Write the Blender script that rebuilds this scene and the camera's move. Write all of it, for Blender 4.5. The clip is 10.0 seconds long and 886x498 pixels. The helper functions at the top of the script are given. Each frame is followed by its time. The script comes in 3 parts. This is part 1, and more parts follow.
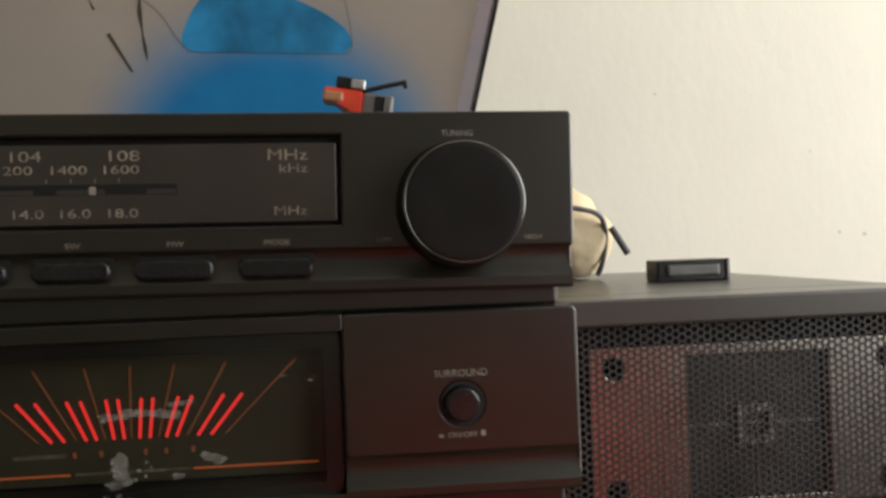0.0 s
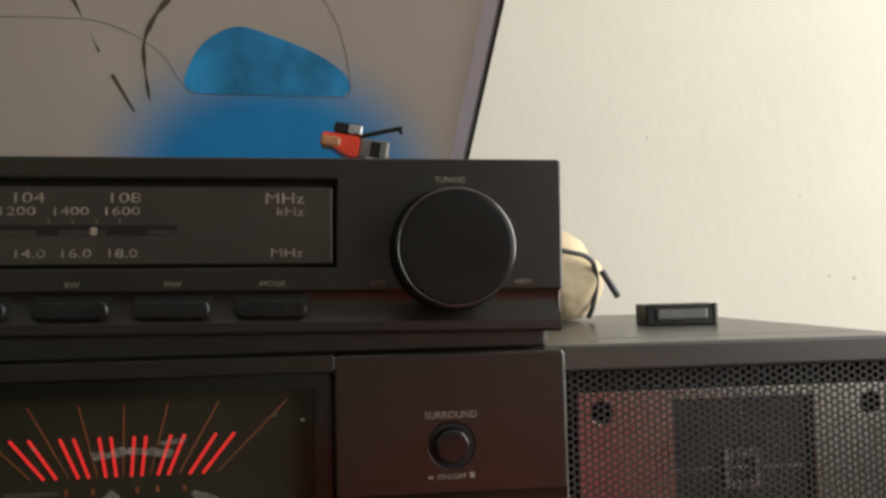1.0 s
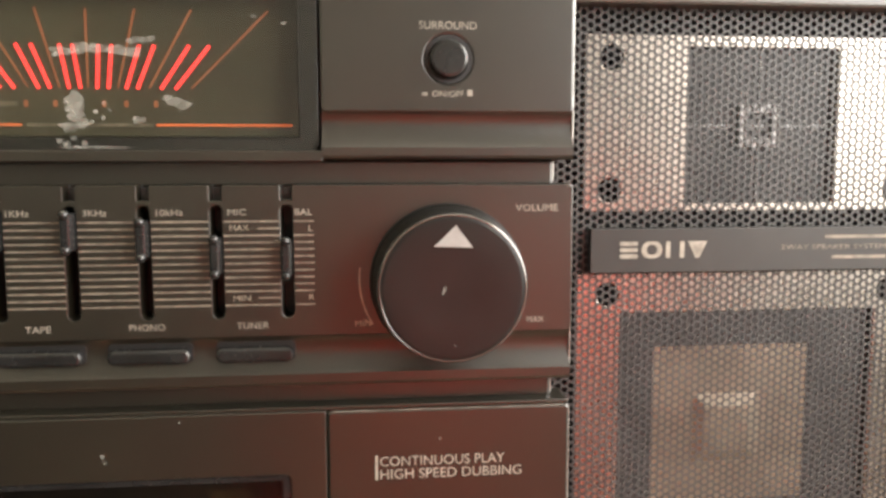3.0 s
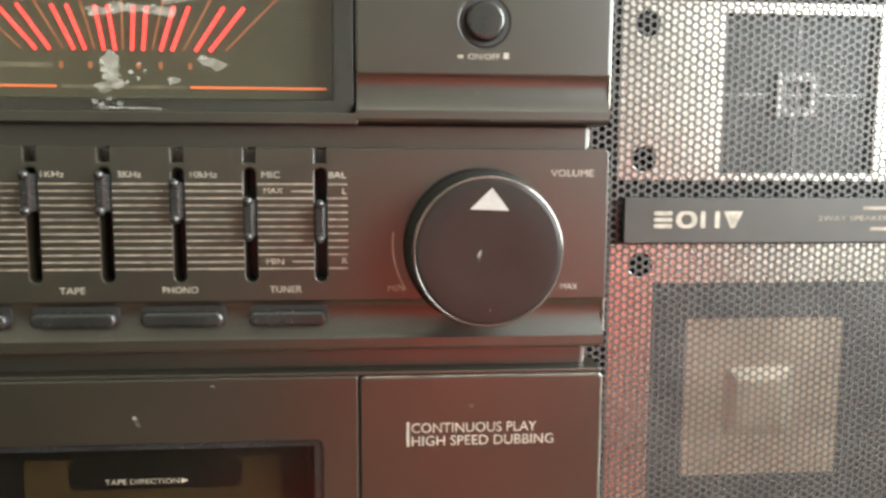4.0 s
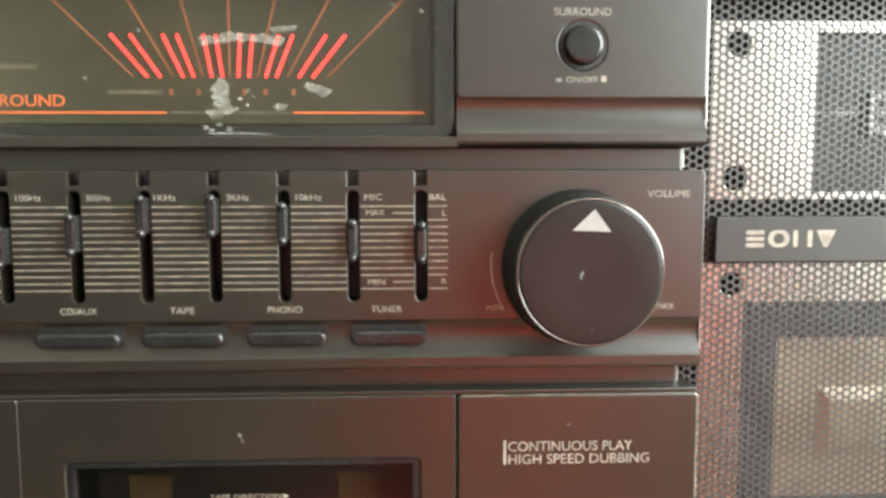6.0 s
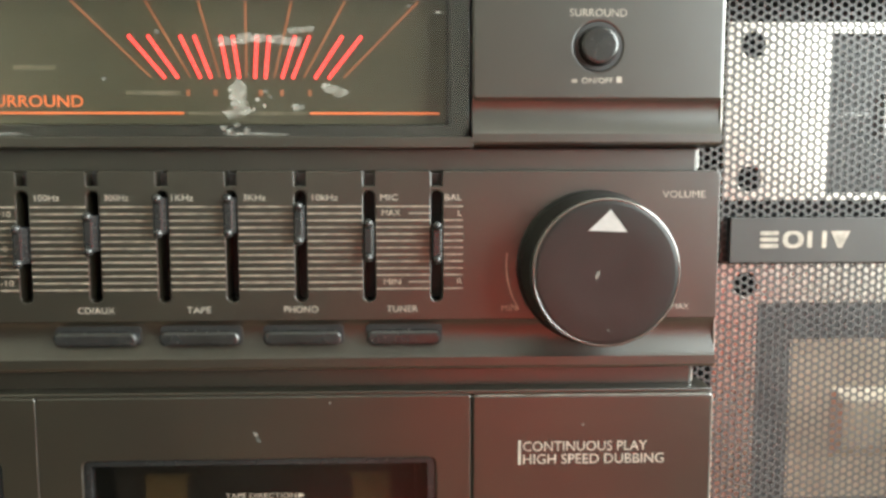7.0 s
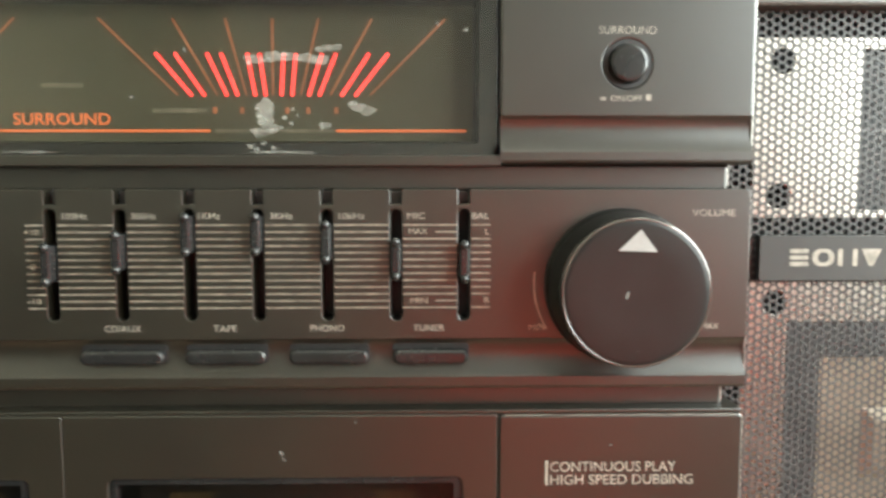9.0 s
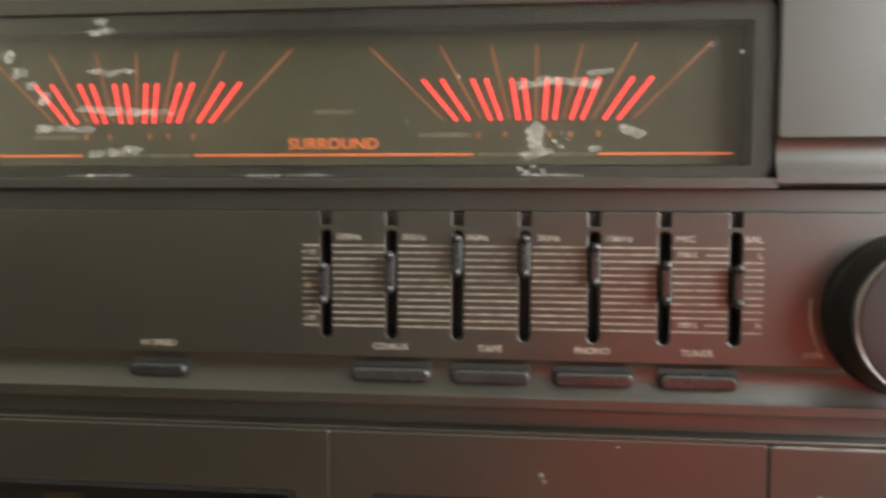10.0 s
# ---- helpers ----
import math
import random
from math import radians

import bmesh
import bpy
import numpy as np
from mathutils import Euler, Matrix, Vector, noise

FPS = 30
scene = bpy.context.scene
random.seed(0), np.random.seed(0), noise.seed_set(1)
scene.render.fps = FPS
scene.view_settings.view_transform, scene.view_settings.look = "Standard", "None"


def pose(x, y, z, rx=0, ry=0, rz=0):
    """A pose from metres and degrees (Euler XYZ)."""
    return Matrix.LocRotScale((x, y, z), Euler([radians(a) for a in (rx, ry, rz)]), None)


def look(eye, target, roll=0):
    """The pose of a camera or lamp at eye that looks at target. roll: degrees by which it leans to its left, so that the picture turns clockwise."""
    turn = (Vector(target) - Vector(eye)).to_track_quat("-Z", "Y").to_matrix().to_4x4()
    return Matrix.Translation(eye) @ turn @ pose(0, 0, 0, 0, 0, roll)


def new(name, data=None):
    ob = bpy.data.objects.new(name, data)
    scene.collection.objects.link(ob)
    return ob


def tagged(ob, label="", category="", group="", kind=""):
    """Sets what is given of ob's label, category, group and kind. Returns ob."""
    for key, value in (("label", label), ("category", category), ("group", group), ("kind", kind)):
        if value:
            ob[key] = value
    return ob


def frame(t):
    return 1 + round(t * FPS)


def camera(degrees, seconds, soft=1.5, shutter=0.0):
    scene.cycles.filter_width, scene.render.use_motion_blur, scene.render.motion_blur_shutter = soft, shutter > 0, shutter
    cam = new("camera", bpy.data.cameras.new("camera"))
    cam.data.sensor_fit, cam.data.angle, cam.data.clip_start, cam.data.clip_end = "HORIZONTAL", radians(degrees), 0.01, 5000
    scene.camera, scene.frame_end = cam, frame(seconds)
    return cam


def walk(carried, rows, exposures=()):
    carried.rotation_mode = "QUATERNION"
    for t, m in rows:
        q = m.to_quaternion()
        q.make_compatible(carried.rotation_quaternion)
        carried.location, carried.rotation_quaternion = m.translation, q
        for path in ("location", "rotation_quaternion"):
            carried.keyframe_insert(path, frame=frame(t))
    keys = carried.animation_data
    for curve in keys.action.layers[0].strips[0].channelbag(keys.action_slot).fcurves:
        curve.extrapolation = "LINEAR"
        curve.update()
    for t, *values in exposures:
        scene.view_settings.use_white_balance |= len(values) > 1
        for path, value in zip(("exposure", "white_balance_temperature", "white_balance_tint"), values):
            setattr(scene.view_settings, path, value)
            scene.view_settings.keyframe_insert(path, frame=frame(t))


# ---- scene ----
cam = camera(62.0, 10.0, soft=2.9, shutter=0.5)

PATH = [
    (0, (-0.06058, -0.23951, 0.29749), (0.0970, 1.7543, 0.2980), -2.09),
    (0.5, (-0.06165, -0.24082, 0.29757), (0.0941, 1.7525, 0.3462), -1.26),
    (1, (-0.06007, -0.24564, 0.29969), (0.1137, 1.7443, 0.3993), -1.33),
    (1.5, (-0.05607, -0.24267, 0.28278), (0.1022, 1.7510, 0.2719), -1.08),
    (2, (-0.05723, -0.23647, 0.22955), (0.1222, 1.7527, 0.1246), -0.66),
    (2.5, (-0.05815, -0.22869, 0.21730), (0.1362, 1.7541, 0.0421), -0.28),
    (4, (-0.06674, -0.22418, 0.20401), (0.0866, 1.7575, -0.0180), 0.24),
    (4.5, (-0.06899, -0.22350, 0.20385), (0.0727, 1.7587, -0.0211), 0.29),
    (5, (-0.07139, -0.22577, 0.20585), (0.0580, 1.7590, -0.0042), 0.29),
    (5.5, (-0.08097, -0.22585, 0.20712), (0.0111, 1.7622, 0.0094), -0.08),
    (7, (-0.09154, -0.22705, 0.20614), (-0.0296, 1.7637, 0.0244), -0.08),
    (7.5, (-0.09109, -0.22652, 0.20608), (-0.0350, 1.7635, 0.0143), -0.07),
    (8, (-0.09262, -0.22675, 0.20624), (-0.0419, 1.7635, 0.0157), -0.10),
    (8.5, (-0.09141, -0.22550, 0.20852), (-0.0496, 1.7641, 0.0094), -0.02),
    (9, (-0.09678, -0.22495, 0.21081), (-0.0616, 1.7672, 0.0372), -0.04),
    (9.5, (-0.12387, -0.22564, 0.20876), (-0.1996, 1.7675, 0.0620), 0.14),
    (10, (-0.15093, -0.22797, 0.21036), (-0.3568, 1.7584, 0.1003), 0.21),
]
walk(cam, [(t, look(eye, target, roll)) for t, eye, target, roll in PATH],
     exposures=[(0, 0.4, 6500, 10), (1.5, 0.3, 6500, 10), (2.0, 0.42, 6800, 13), (2.5, 1.88, 7200, 17), (3.0, 2.4, 6900, 13), (3.8, 2.85, 6350, 4), (5.5, 2.82, 6250, 1), (9.0, 2.68, 6250, 1), (10.0, 2.5, 6450, 7)])

# ---- world and light ----
world = bpy.data.worlds.new("sky")
scene.world = world
world.use_nodes = True
wn = world.node_tree.nodes
sky = wn.new("ShaderNodeTexSky")
sky.sky_type, sky.sun_disc = "NISHITA", False
sky.sun_elevation, sky.sun_rotation = radians(43.6), radians(-26.6)
world.node_tree.links.new(sky.outputs[0], wn["Background"].inputs[0])
wn["Background"].inputs[1].default_value = 0.12


def lamp(name, kind, m, energy, color=(1, 1, 1), size=(1, 1), angle=0.009):
    d = bpy.data.lights.new(name, kind)
    d.energy, d.color = energy, color
    if kind == "AREA":
        d.shape, d.size, d.size_y = "RECTANGLE", size[0], size[1]
    if kind == "SUN":
        d.angle = angle
    o = new(name, d)
    o.matrix_world = m
    return o


# daylight through the window opening in the side wall; the sun itself stands behind the house
lamp("window_light", "AREA", look((1.19, -0.05, 0.75), (0.0, -0.05, 0.55)), 18, (1.0, 0.97, 0.90), (1.0, 1.2))
# added fill aimed at the stereo from further back, no known source
lamp("rear_fill_light", "AREA", look((1.19, -1.15, 0.70), (0.1, 0.0, 0.25)), 9, (1.0, 0.99, 0.95), (0.9, 1.1))
lamp("sun", "SUN", look((-1.5, 3.0, 3.2), (0, 0, 0)), 2.0, (1.0, 0.95, 0.87))

# ---- materials ----


def material(name, base, rough=0.5, metal=0.0, vary=0.15, scale=60.0, bump=0.0, bump_scale=600.0, rough_vary=0.1, second=None, coat=0.0, spec=0.5):
    """Principled surface with a coarse stain layer and a fine grain layer."""
    m = bpy.data.materials.new(name)
    m.use_nodes = True
    n, l = m.node_tree.nodes, m.node_tree.links
    p = n["Principled BSDF"]
    co = n.new("ShaderNodeTexCoord")
    a = n.new("ShaderNodeTexNoise")
    a.inputs["Scale"].default_value, a.inputs["Detail"].default_value = scale, 6
    l.new(co.outputs["Object"], a.inputs["Vector"])
    g = n.new("ShaderNodeTexNoise")
    g.inputs["Scale"].default_value, g.inputs["Detail"].default_value = bump_scale, 3
    l.new(co.outputs["Object"], g.inputs["Vector"])
    mx = n.new("ShaderNodeMix")
    mx.data_type = "RGBA"
    second = second or tuple(c * (1 - vary * 2) for c in base)
    mx.inputs[6].default_value = (*second, 1)
    mx.inputs[7].default_value = (*(min(1, c * (1 + vary)) for c in base), 1)
    r = n.new("ShaderNodeMapRange")
    r.inputs[1].default_value, r.inputs[2].default_value = 0.3, 0.7
    l.new(a.outputs[0], r.inputs[0])
    l.new(r.outputs[0], mx.inputs[0])
    l.new(mx.outputs[2], p.inputs["Base Color"])
    rr = n.new("ShaderNodeMapRange")
    rr.inputs[3].default_value, rr.inputs[4].default_value = max(0.02, rough - rough_vary), min(1, rough + rough_vary)
    l.new(g.outputs[0], rr.inputs[0])
    l.new(rr.outputs[0], p.inputs["Roughness"])
    p.inputs["Metallic"].default_value = metal
    p.inputs["Coat Weight"].default_value = coat
    p.inputs["Specular IOR Level"].default_value = spec
    if bump:
        b = n.new("ShaderNodeBump")
        b.inputs["Strength"].default_value, b.inputs["Distance"].default_value = bump, 0.001
        l.new(g.outputs[0], b.inputs["Height"])
        l.new(b.outputs[0], p.inputs["Normal"])
    return m


def glow(name, color, strength, base=(0.2, 0.03, 0.02)):
    m = material(name, base, 0.5)
    p = m.node_tree.nodes["Principled BSDF"]
    p.inputs["Emission Color"].default_value = (*color, 1)
    p.inputs["Emission Strength"].default_value = strength
    return m


def clear(name, tint, gloss_rough=0.06):
    """Thin tinted acrylic: see-through with a Fresnel gloss."""
    m = bpy.data.materials.new(name)
    m.use_nodes = True
    n, l = m.node_tree.nodes, m.node_tree.links
    n.remove(n["Principled BSDF"])
    t, g, f, mx = n.new("ShaderNodeBsdfTransparent"), n.new("ShaderNodeBsdfGlossy"), n.new("ShaderNodeFresnel"), n.new("ShaderNodeMixShader")
    t.inputs[0].default_value = (*tint, 1)
    g.inputs["Roughness"].default_value = gloss_rough
    f.inputs[0].default_value = 1.49
    l.new(f.outputs[0], mx.inputs[0]), l.new(t.outputs[0], mx.inputs[1]), l.new(g.outputs[0], mx.inputs[2])
    l.new(mx.outputs[0], n["Material Output"].inputs[0])
    return m


PANEL = material("brown_grey_panel_paint", (0.0108, 0.0090, 0.0052), 0.33, 0.0, 0.13, 25, 0.06, 2500, 0.06, spec=0.9)
LIP = material("panel_lip_paint", (0.0108, 0.0090, 0.0052), 0.34, 0.0, 0.1, 40, 0.06, 2500, 0.06, spec=0.9)
CHASSIS = material("dark_chassis_plastic", (0.022, 0.020, 0.018), 0.5, 0.0, 0.15, 50, 0.1, 1500)
BLACK = material("black_gloss_plastic", (0.014, 0.014, 0.014), 0.24, 0.0, 0.2, 80, 0.03, 900)
KNOB = material("black_knob_plastic", (0.010, 0.0098, 0.0092), 0.36, 0.0, 0.15, 60, 0.04, 1200, spec=0.34)
RIM = material("dark_polished_rim", (0.17, 0.167, 0.162), 0.2, 0.9, 0.1, 80)
WELL = material("black_well", (0.006, 0.006, 0.006), 0.6)
INK = material("cream_print", (0.31, 0.285, 0.24), 0.6, 0.0, 0.2, 300)
POINTER = material("silver_white_pointer", (0.31, 0.305, 0.295), 0.5, 0.0, 0.15, 150)
FAINT = material("faded_olive_print", (0.17, 0.155, 0.115), 0.6, 0.0, 0.2, 300)
INKLINE = material("thin_brown_print", (0.24, 0.208, 0.165), 0.6, 0.0, 0.25, 300)
INKDIM = material("worn_beige_print", (0.31, 0.27, 0.215), 0.6, 0.0, 0.25, 300)
DIAL = material("dial_face", (0.055, 0.048, 0.040), 0.35, 0.2, 0.1, 30)
FACE = material("meter_face", (0.078, 0.076, 0.048), 0.45, 0.2, 0.15, 20)
DARKFACE = material("meter_surround_black", (0.012, 0.012, 0.011), 0.4)
RED = glow("lit_red_bar", (1.0, 0.035, 0.035), 0.85)
ORANGE = glow("lit_orange_line", (1.0, 0.20, 0.05), 0.18, (0.4, 0.12, 0.04))
ORANGEDIM = glow("dim_orange_ray", (1.0, 0.22, 0.07), 0.06, (0.24, 0.115, 0.06))
SMOKE = clear("smoked_acrylic", (0.80, 0.79, 0.75), 0.16)
DOORGLASS = clear("dark_smoked_acrylic", (0.34, 0.32, 0.29), 0.2)
LIDGLASS = clear("tinted_dust_cover", (0.56, 0.54, 0.60), 0.1)


def residue():
    """Thin dried spots that partly let the surface below show."""
    m = material("dried_white_residue", (0.40, 0.40, 0.36), 0.9, 0.0, 0.2, 700)
    n, l = m.node_tree.nodes, m.node_tree.links
    p = n["Principled BSDF"]
    a = n.new("ShaderNodeTexNoise")
    a.inputs["Scale"].default_value, a.inputs["Detail"].default_value = 260, 4
    r = n.new("ShaderNodeMapRange")
    r.inputs[1].default_value, r.inputs[2].default_value, r.inputs[3].default_value, r.inputs[4].default_value = 0.32, 0.7, 0.12, 0.6
    co = n.new("ShaderNodeTexCoord")
    l.new(co.outputs["Object"], a.inputs["Vector"]), l.new(a.outputs[0], r.inputs[0]), l.new(r.outputs[0], p.inputs["Alpha"])
    return m


RESIDUE = residue()
ALU = material("brushed_silver_plate", (0.37, 0.34, 0.31), 0.28, 1.0, 0.06, 40, 0.05, 900)
CAB = material("speaker_cabinet_vinyl", (0.080, 0.074, 0.068), 0.3, 0.0, 0.03, 25, 0.0, 2500, 0.01)
GRILLE = material("painted_steel_mesh", (0.050, 0.049, 0.048), 0.45, 0.0, 0.15, 60)
CONE = material("silver_flat_cone", (0.38, 0.32, 0.25), 0.45, 0.6, 0.1, 60)
TWEET = material("black_tweeter_membrane", (0.045, 0.046, 0.048), 0.5)
DULLSILVER = material("dulled_silver_foil", (0.30, 0.30, 0.30), 0.45, 0.7, 0.35, 260)
BACKCLOTH = material("dark_backing_cloth", (0.03, 0.03, 0.03), 0.9)
PLASTER = material("cream_plaster", (0.78, 0.75, 0.66), 0.85, 0.0, 0.03, 3, 0.0, 40, 0.05)


def trowelled(m):
    """Broad uneven trowel marks in relief and faint scuffs."""
    n, l = m.node_tree.nodes, m.node_tree.links
    co, mp = n.new("ShaderNodeTexCoord"), n.new("ShaderNodeMapping")
    mp.inputs["Scale"].default_value = (1.0, 1.0, 0.55)
    mp.inputs["Rotation"].default_value = (0, 0.5, 0)
    a = n.new("ShaderNodeTexNoise")
    a.inputs["Scale"].default_value, a.inputs["Detail"].default_value, a.inputs["Roughness"].default_value = 38, 8, 0.62
    b = n.new("ShaderNodeBump")
    b.inputs["Strength"].default_value, b.inputs["Distance"].default_value = 0.18, 0.005
    l.new(co.outputs["Object"], mp.inputs[0]), l.new(mp.outputs[0], a.inputs["Vector"]), l.new(a.outputs[0], b.inputs["Height"])
    l.new(b.outputs[0], n["Principled BSDF"].inputs["Normal"])


trowelled(PLASTER)
WOOD = material("brown_table_wood", (0.20, 0.12, 0.07), 0.5, 0.0, 0.25, 12)
FLOORM = material("floor_tile_glaze", (0.10, 0.082, 0.064), 0.4, 0.0, 0.15, 4)
PALEWALL = material("front_wall_brightened", (0.46, 0.45, 0.42), 0.85, 0.0, 0.05, 3)
SCUFF = material("grey_wall_scuff", (0.64, 0.61, 0.53), 0.9)
# unseen side wall tones, dark so the panels reflect less at their left
SIDEDARK = material("side_wall_darkened", (0.035, 0.033, 0.024), 0.8, 0.0, 0.1, 3)
SIDEDIM = material("side_wall_dimmed", (0.26, 0.25, 0.20), 0.85, 0.0, 0.06, 3)
DRAB = material("front_wall_dimmed", (0.36, 0.35, 0.30), 0.85, 0.0, 0.06, 3)
CEIL = material("white_ceiling_paint", (0.75, 0.74, 0.70), 0.9, 0.0, 0.03, 3)
REDCLOTH = material("red_cloth", (0.56, 0.046, 0.024), 0.9, 0.0, 0.2, 20, 0.3, 700)
CREAM = material("cream_cloth", (0.72, 0.58, 0.38), 0.8, 0.0, 0.12, 30, 0.2, 500)
CORD = material("grey_cord", (0.10, 0.10, 0.11), 0.6)
ARMGREY = material("grey_headshell", (0.16, 0.155, 0.15), 0.4, 0.4)
STYLUS = material("orange_red_stylus", (0.70, 0.06, 0.03), 0.3)
AMBER = material("amber_stylus_tip", (0.42, 0.19, 0.10), 0.3)
GLINT = material("bright_edge_glint", (0.55, 0.54, 0.51), 0.35, 0.6, 0.3, 90)
SILVER = material("worn_silver", (0.6, 0.6, 0.6), 0.3, 0.8)
TAPELABEL = material("yellow_tape_label", (0.34, 0.23, 0.11), 0.6)
TAPE = material("smoky_cassette_shell", (0.06, 0.05, 0.045), 0.4)

# ---- builders ----
MM = 0.001


def part(name, bm, mat, parent=None, label="", smooth=False):
    me = bpy.data.meshes.new(name)
    if isinstance(bm, bpy.types.Mesh):
        me = bm
    else:
        bm.to_mesh(me)
        bm.free()
    me.name = name
    me.materials.clear()
    me.materials.append(mat)
    if smooth:
        for p in me.polygons:
            p.use_smooth = True
    o = new(name, me)
    if parent:
        o.parent = parent
    if label:
        o["label"] = label
    return o


def empty(name, label, category, **kw):
    return tagged(new(name), label, category, **kw)


def box(x0, x1, y0, y1, z0, z1, bevel=0.0, bm=None, seg=2):
    """A box in millimetres."""
    fresh = bmesh.new()
    bmesh.ops.create_cube(fresh, size=1)
    for v in fresh.verts:
        v.co = ((x0 + x1) / 2 + v.co.x * (x1 - x0), (y0 + y1) / 2 + v.co.y * (y1 - y0), (z0 + z1) / 2 + v.co.z * (z1 - z0))
        v.co *= MM
    if bevel:
        bmesh.ops.bevel(fresh, geom=fresh.edges[:], offset=bevel * MM, segments=seg, affect="EDGES", profile=0.5)
    if bm is None:
        return fresh
    tmp = bpy.data.meshes.new("tmp")
    fresh.to_mesh(tmp)
    fresh.free()
    bm.from_mesh(tmp)
    bpy.data.meshes.remove(tmp)
    return bm


def rrect(x0, x1, z0, z1, r=0.0, n=4):
    if r <= 0:
        return [(x0, z0), (x1, z0), (x1, z1), (x0, z1)]
    pts = []
    for cx, cz, a in ((x1 - r, z0 + r, -90), (x1 - r, z1 - r, 0), (x0 + r, z1 - r, 90), (x0 + r, z0 + r, 180)):
        for i in range(n + 1):
            t = radians(a + 90 * i / n)
            pts.append((cx + r * math.cos(t), cz + r * math.sin(t)))
    return pts


def ring(cx, cz, r, n=32):
    return [(cx + r * math.cos(2 * math.pi * i / n), cz + r * math.sin(2 * math.pi * i / n)) for i in range(n)]


def curve_mesh(c):
    o = bpy.data.objects.new("tmp", c)
    scene.collection.objects.link(o)
    dg = bpy.context.evaluated_depsgraph_get()
    me = bpy.data.meshes.new_from_object(o.evaluated_get(dg))
    bpy.data.objects.remove(o)
    bpy.data.curves.remove(c)
    return me


STAND = Matrix.Rotation(radians(90), 4, "X")


def plate(name, outline, holes, y0, depth, mat, parent, bevel=0.3, label=""):
    """A plate facing the viewer, its front at y0, with holes through it; millimetres."""
    c = bpy.data.curves.new(name, "CURVE")
    c.dimensions, c.fill_mode = "2D", "BOTH"
    c.extrude, c.bevel_depth, c.bevel_resolution = (depth / 2 - bevel) * MM, bevel * MM, 2 if bevel >= 0.5 else 1
    for k, loop in enumerate([outline, *holes]):
        loop = loop if k == 0 else loop[::-1]
        s = c.splines.new("POLY")
        s.points.add(len(loop) - 1)
        for q, (x, z) in zip(s.points, loop):
            q.co = (x * MM, z * MM, 0, 1)
        s.use_cyclic_u = True
    me = curve_mesh(c)
    bm = bmesh.new()
    bm.from_mesh(me)
    bmesh.ops.remove_doubles(bm, verts=bm.verts[:], dist=2e-6)
    bm.to_mesh(me)
    bm.free()
    for p in me.polygons:
        p.use_smooth = False
    me.transform(Matrix.Translation((0, (y0 + depth / 2) * MM, 0)) @ STAND)
    return part(name, me, mat, parent, label)


def text(body, x, z, h, w, y, mat, parent, name="lettering", bold=0.0):
    """Printed letters centred on x, z: h the capital height and w the whole width, in millimetres."""
    c = bpy.data.curves.new(name, "FONT")
    c.body, c.size, c.align_x, c.extrude, c.resolution_u = body, 1.0, "LEFT", 0.0, 3
    c.offset = bold
    me = curve_mesh(c)
    xs = [v.co.x for v in me.vertices]
    ys = [v.co.y for v in me.vertices]
    x0, x1, y0, y1 = min(xs), max(xs), min(ys), max(ys)
    sx, sy = w / (x1 - x0) * MM, h / (y1 - y0) * MM
    for v in me.vertices:
        v.co = ((v.co.x - (x0 + x1) / 2) * sx + x * MM, y * MM, (v.co.y - (y0 + y1) / 2) * sy + z * MM)
    return part(name, me, mat, parent)


def lathe(profile, cx, cz, n=64, bm=None):
    """Turns (radius, y) pairs round an axis along y; millimetres."""
    bm = bm or bmesh.new()
    rows = []
    for r, y in profile:
        if r == 0:
            rows.append([bm.verts.new((cx * MM, y * MM, cz * MM))])
        else:
            rows.append([bm.verts.new(((cx + r * math.cos(2 * math.pi * i / n)) * MM, y * MM, (cz + r * math.sin(2 * math.pi * i / n)) * MM)) for i in range(n)])
    for a, b in zip(rows, rows[1:]):
        for i in range(n):
            j = (i + 1) % n
            if len(a) == 1:
                bm.faces.new((a[0], b[i], b[j]))
            elif len(b) == 1:
                bm.faces.new((a[i], b[0], a[j]))
            else:
                bm.faces.new((a[i], b[i], b[j], a[j]))
    bmesh.ops.recalc_face_normals(bm, faces=bm.faces[:])
    return bm


def extrude_x(profile, x0, x1):
    """A closed (y, z) profile drawn out along x; millimetres."""
    bm = bmesh.new()
    a = [bm.verts.new((x0 * MM, y * MM, z * MM)) for y, z in profile]
    b = [bm.verts.new((x1 * MM, y * MM, z * MM)) for y, z in profile]
    n = len(profile)
    for i in range(n):
        bm.faces.new((a[i], a[(i + 1) % n], b[(i + 1) % n], b[i]))
    bm.faces.new(a[::-1]), bm.faces.new(b)
    bmesh.ops.recalc_face_normals(bm, faces=bm.faces[:])
    return bm


def tube(name, points, r, mat, parent=None, label=""):
    """A round cord through points in millimetres."""
    c = bpy.data.curves.new(name, "CURVE")
    c.dimensions, c.bevel_depth, c.bevel_resolution, c.use_fill_caps = "3D", r * MM, 3, True
    s = c.splines.new("BEZIER")
    s.bezier_points.add(len(points) - 1)
    for q, p in zip(s.bezier_points, points):
        q.co = Vector(p) * MM
        q.handle_left_type = q.handle_right_type = "AUTO"
    me = curve_mesh(c)
    return part(name, me, mat, parent, label, smooth=True)


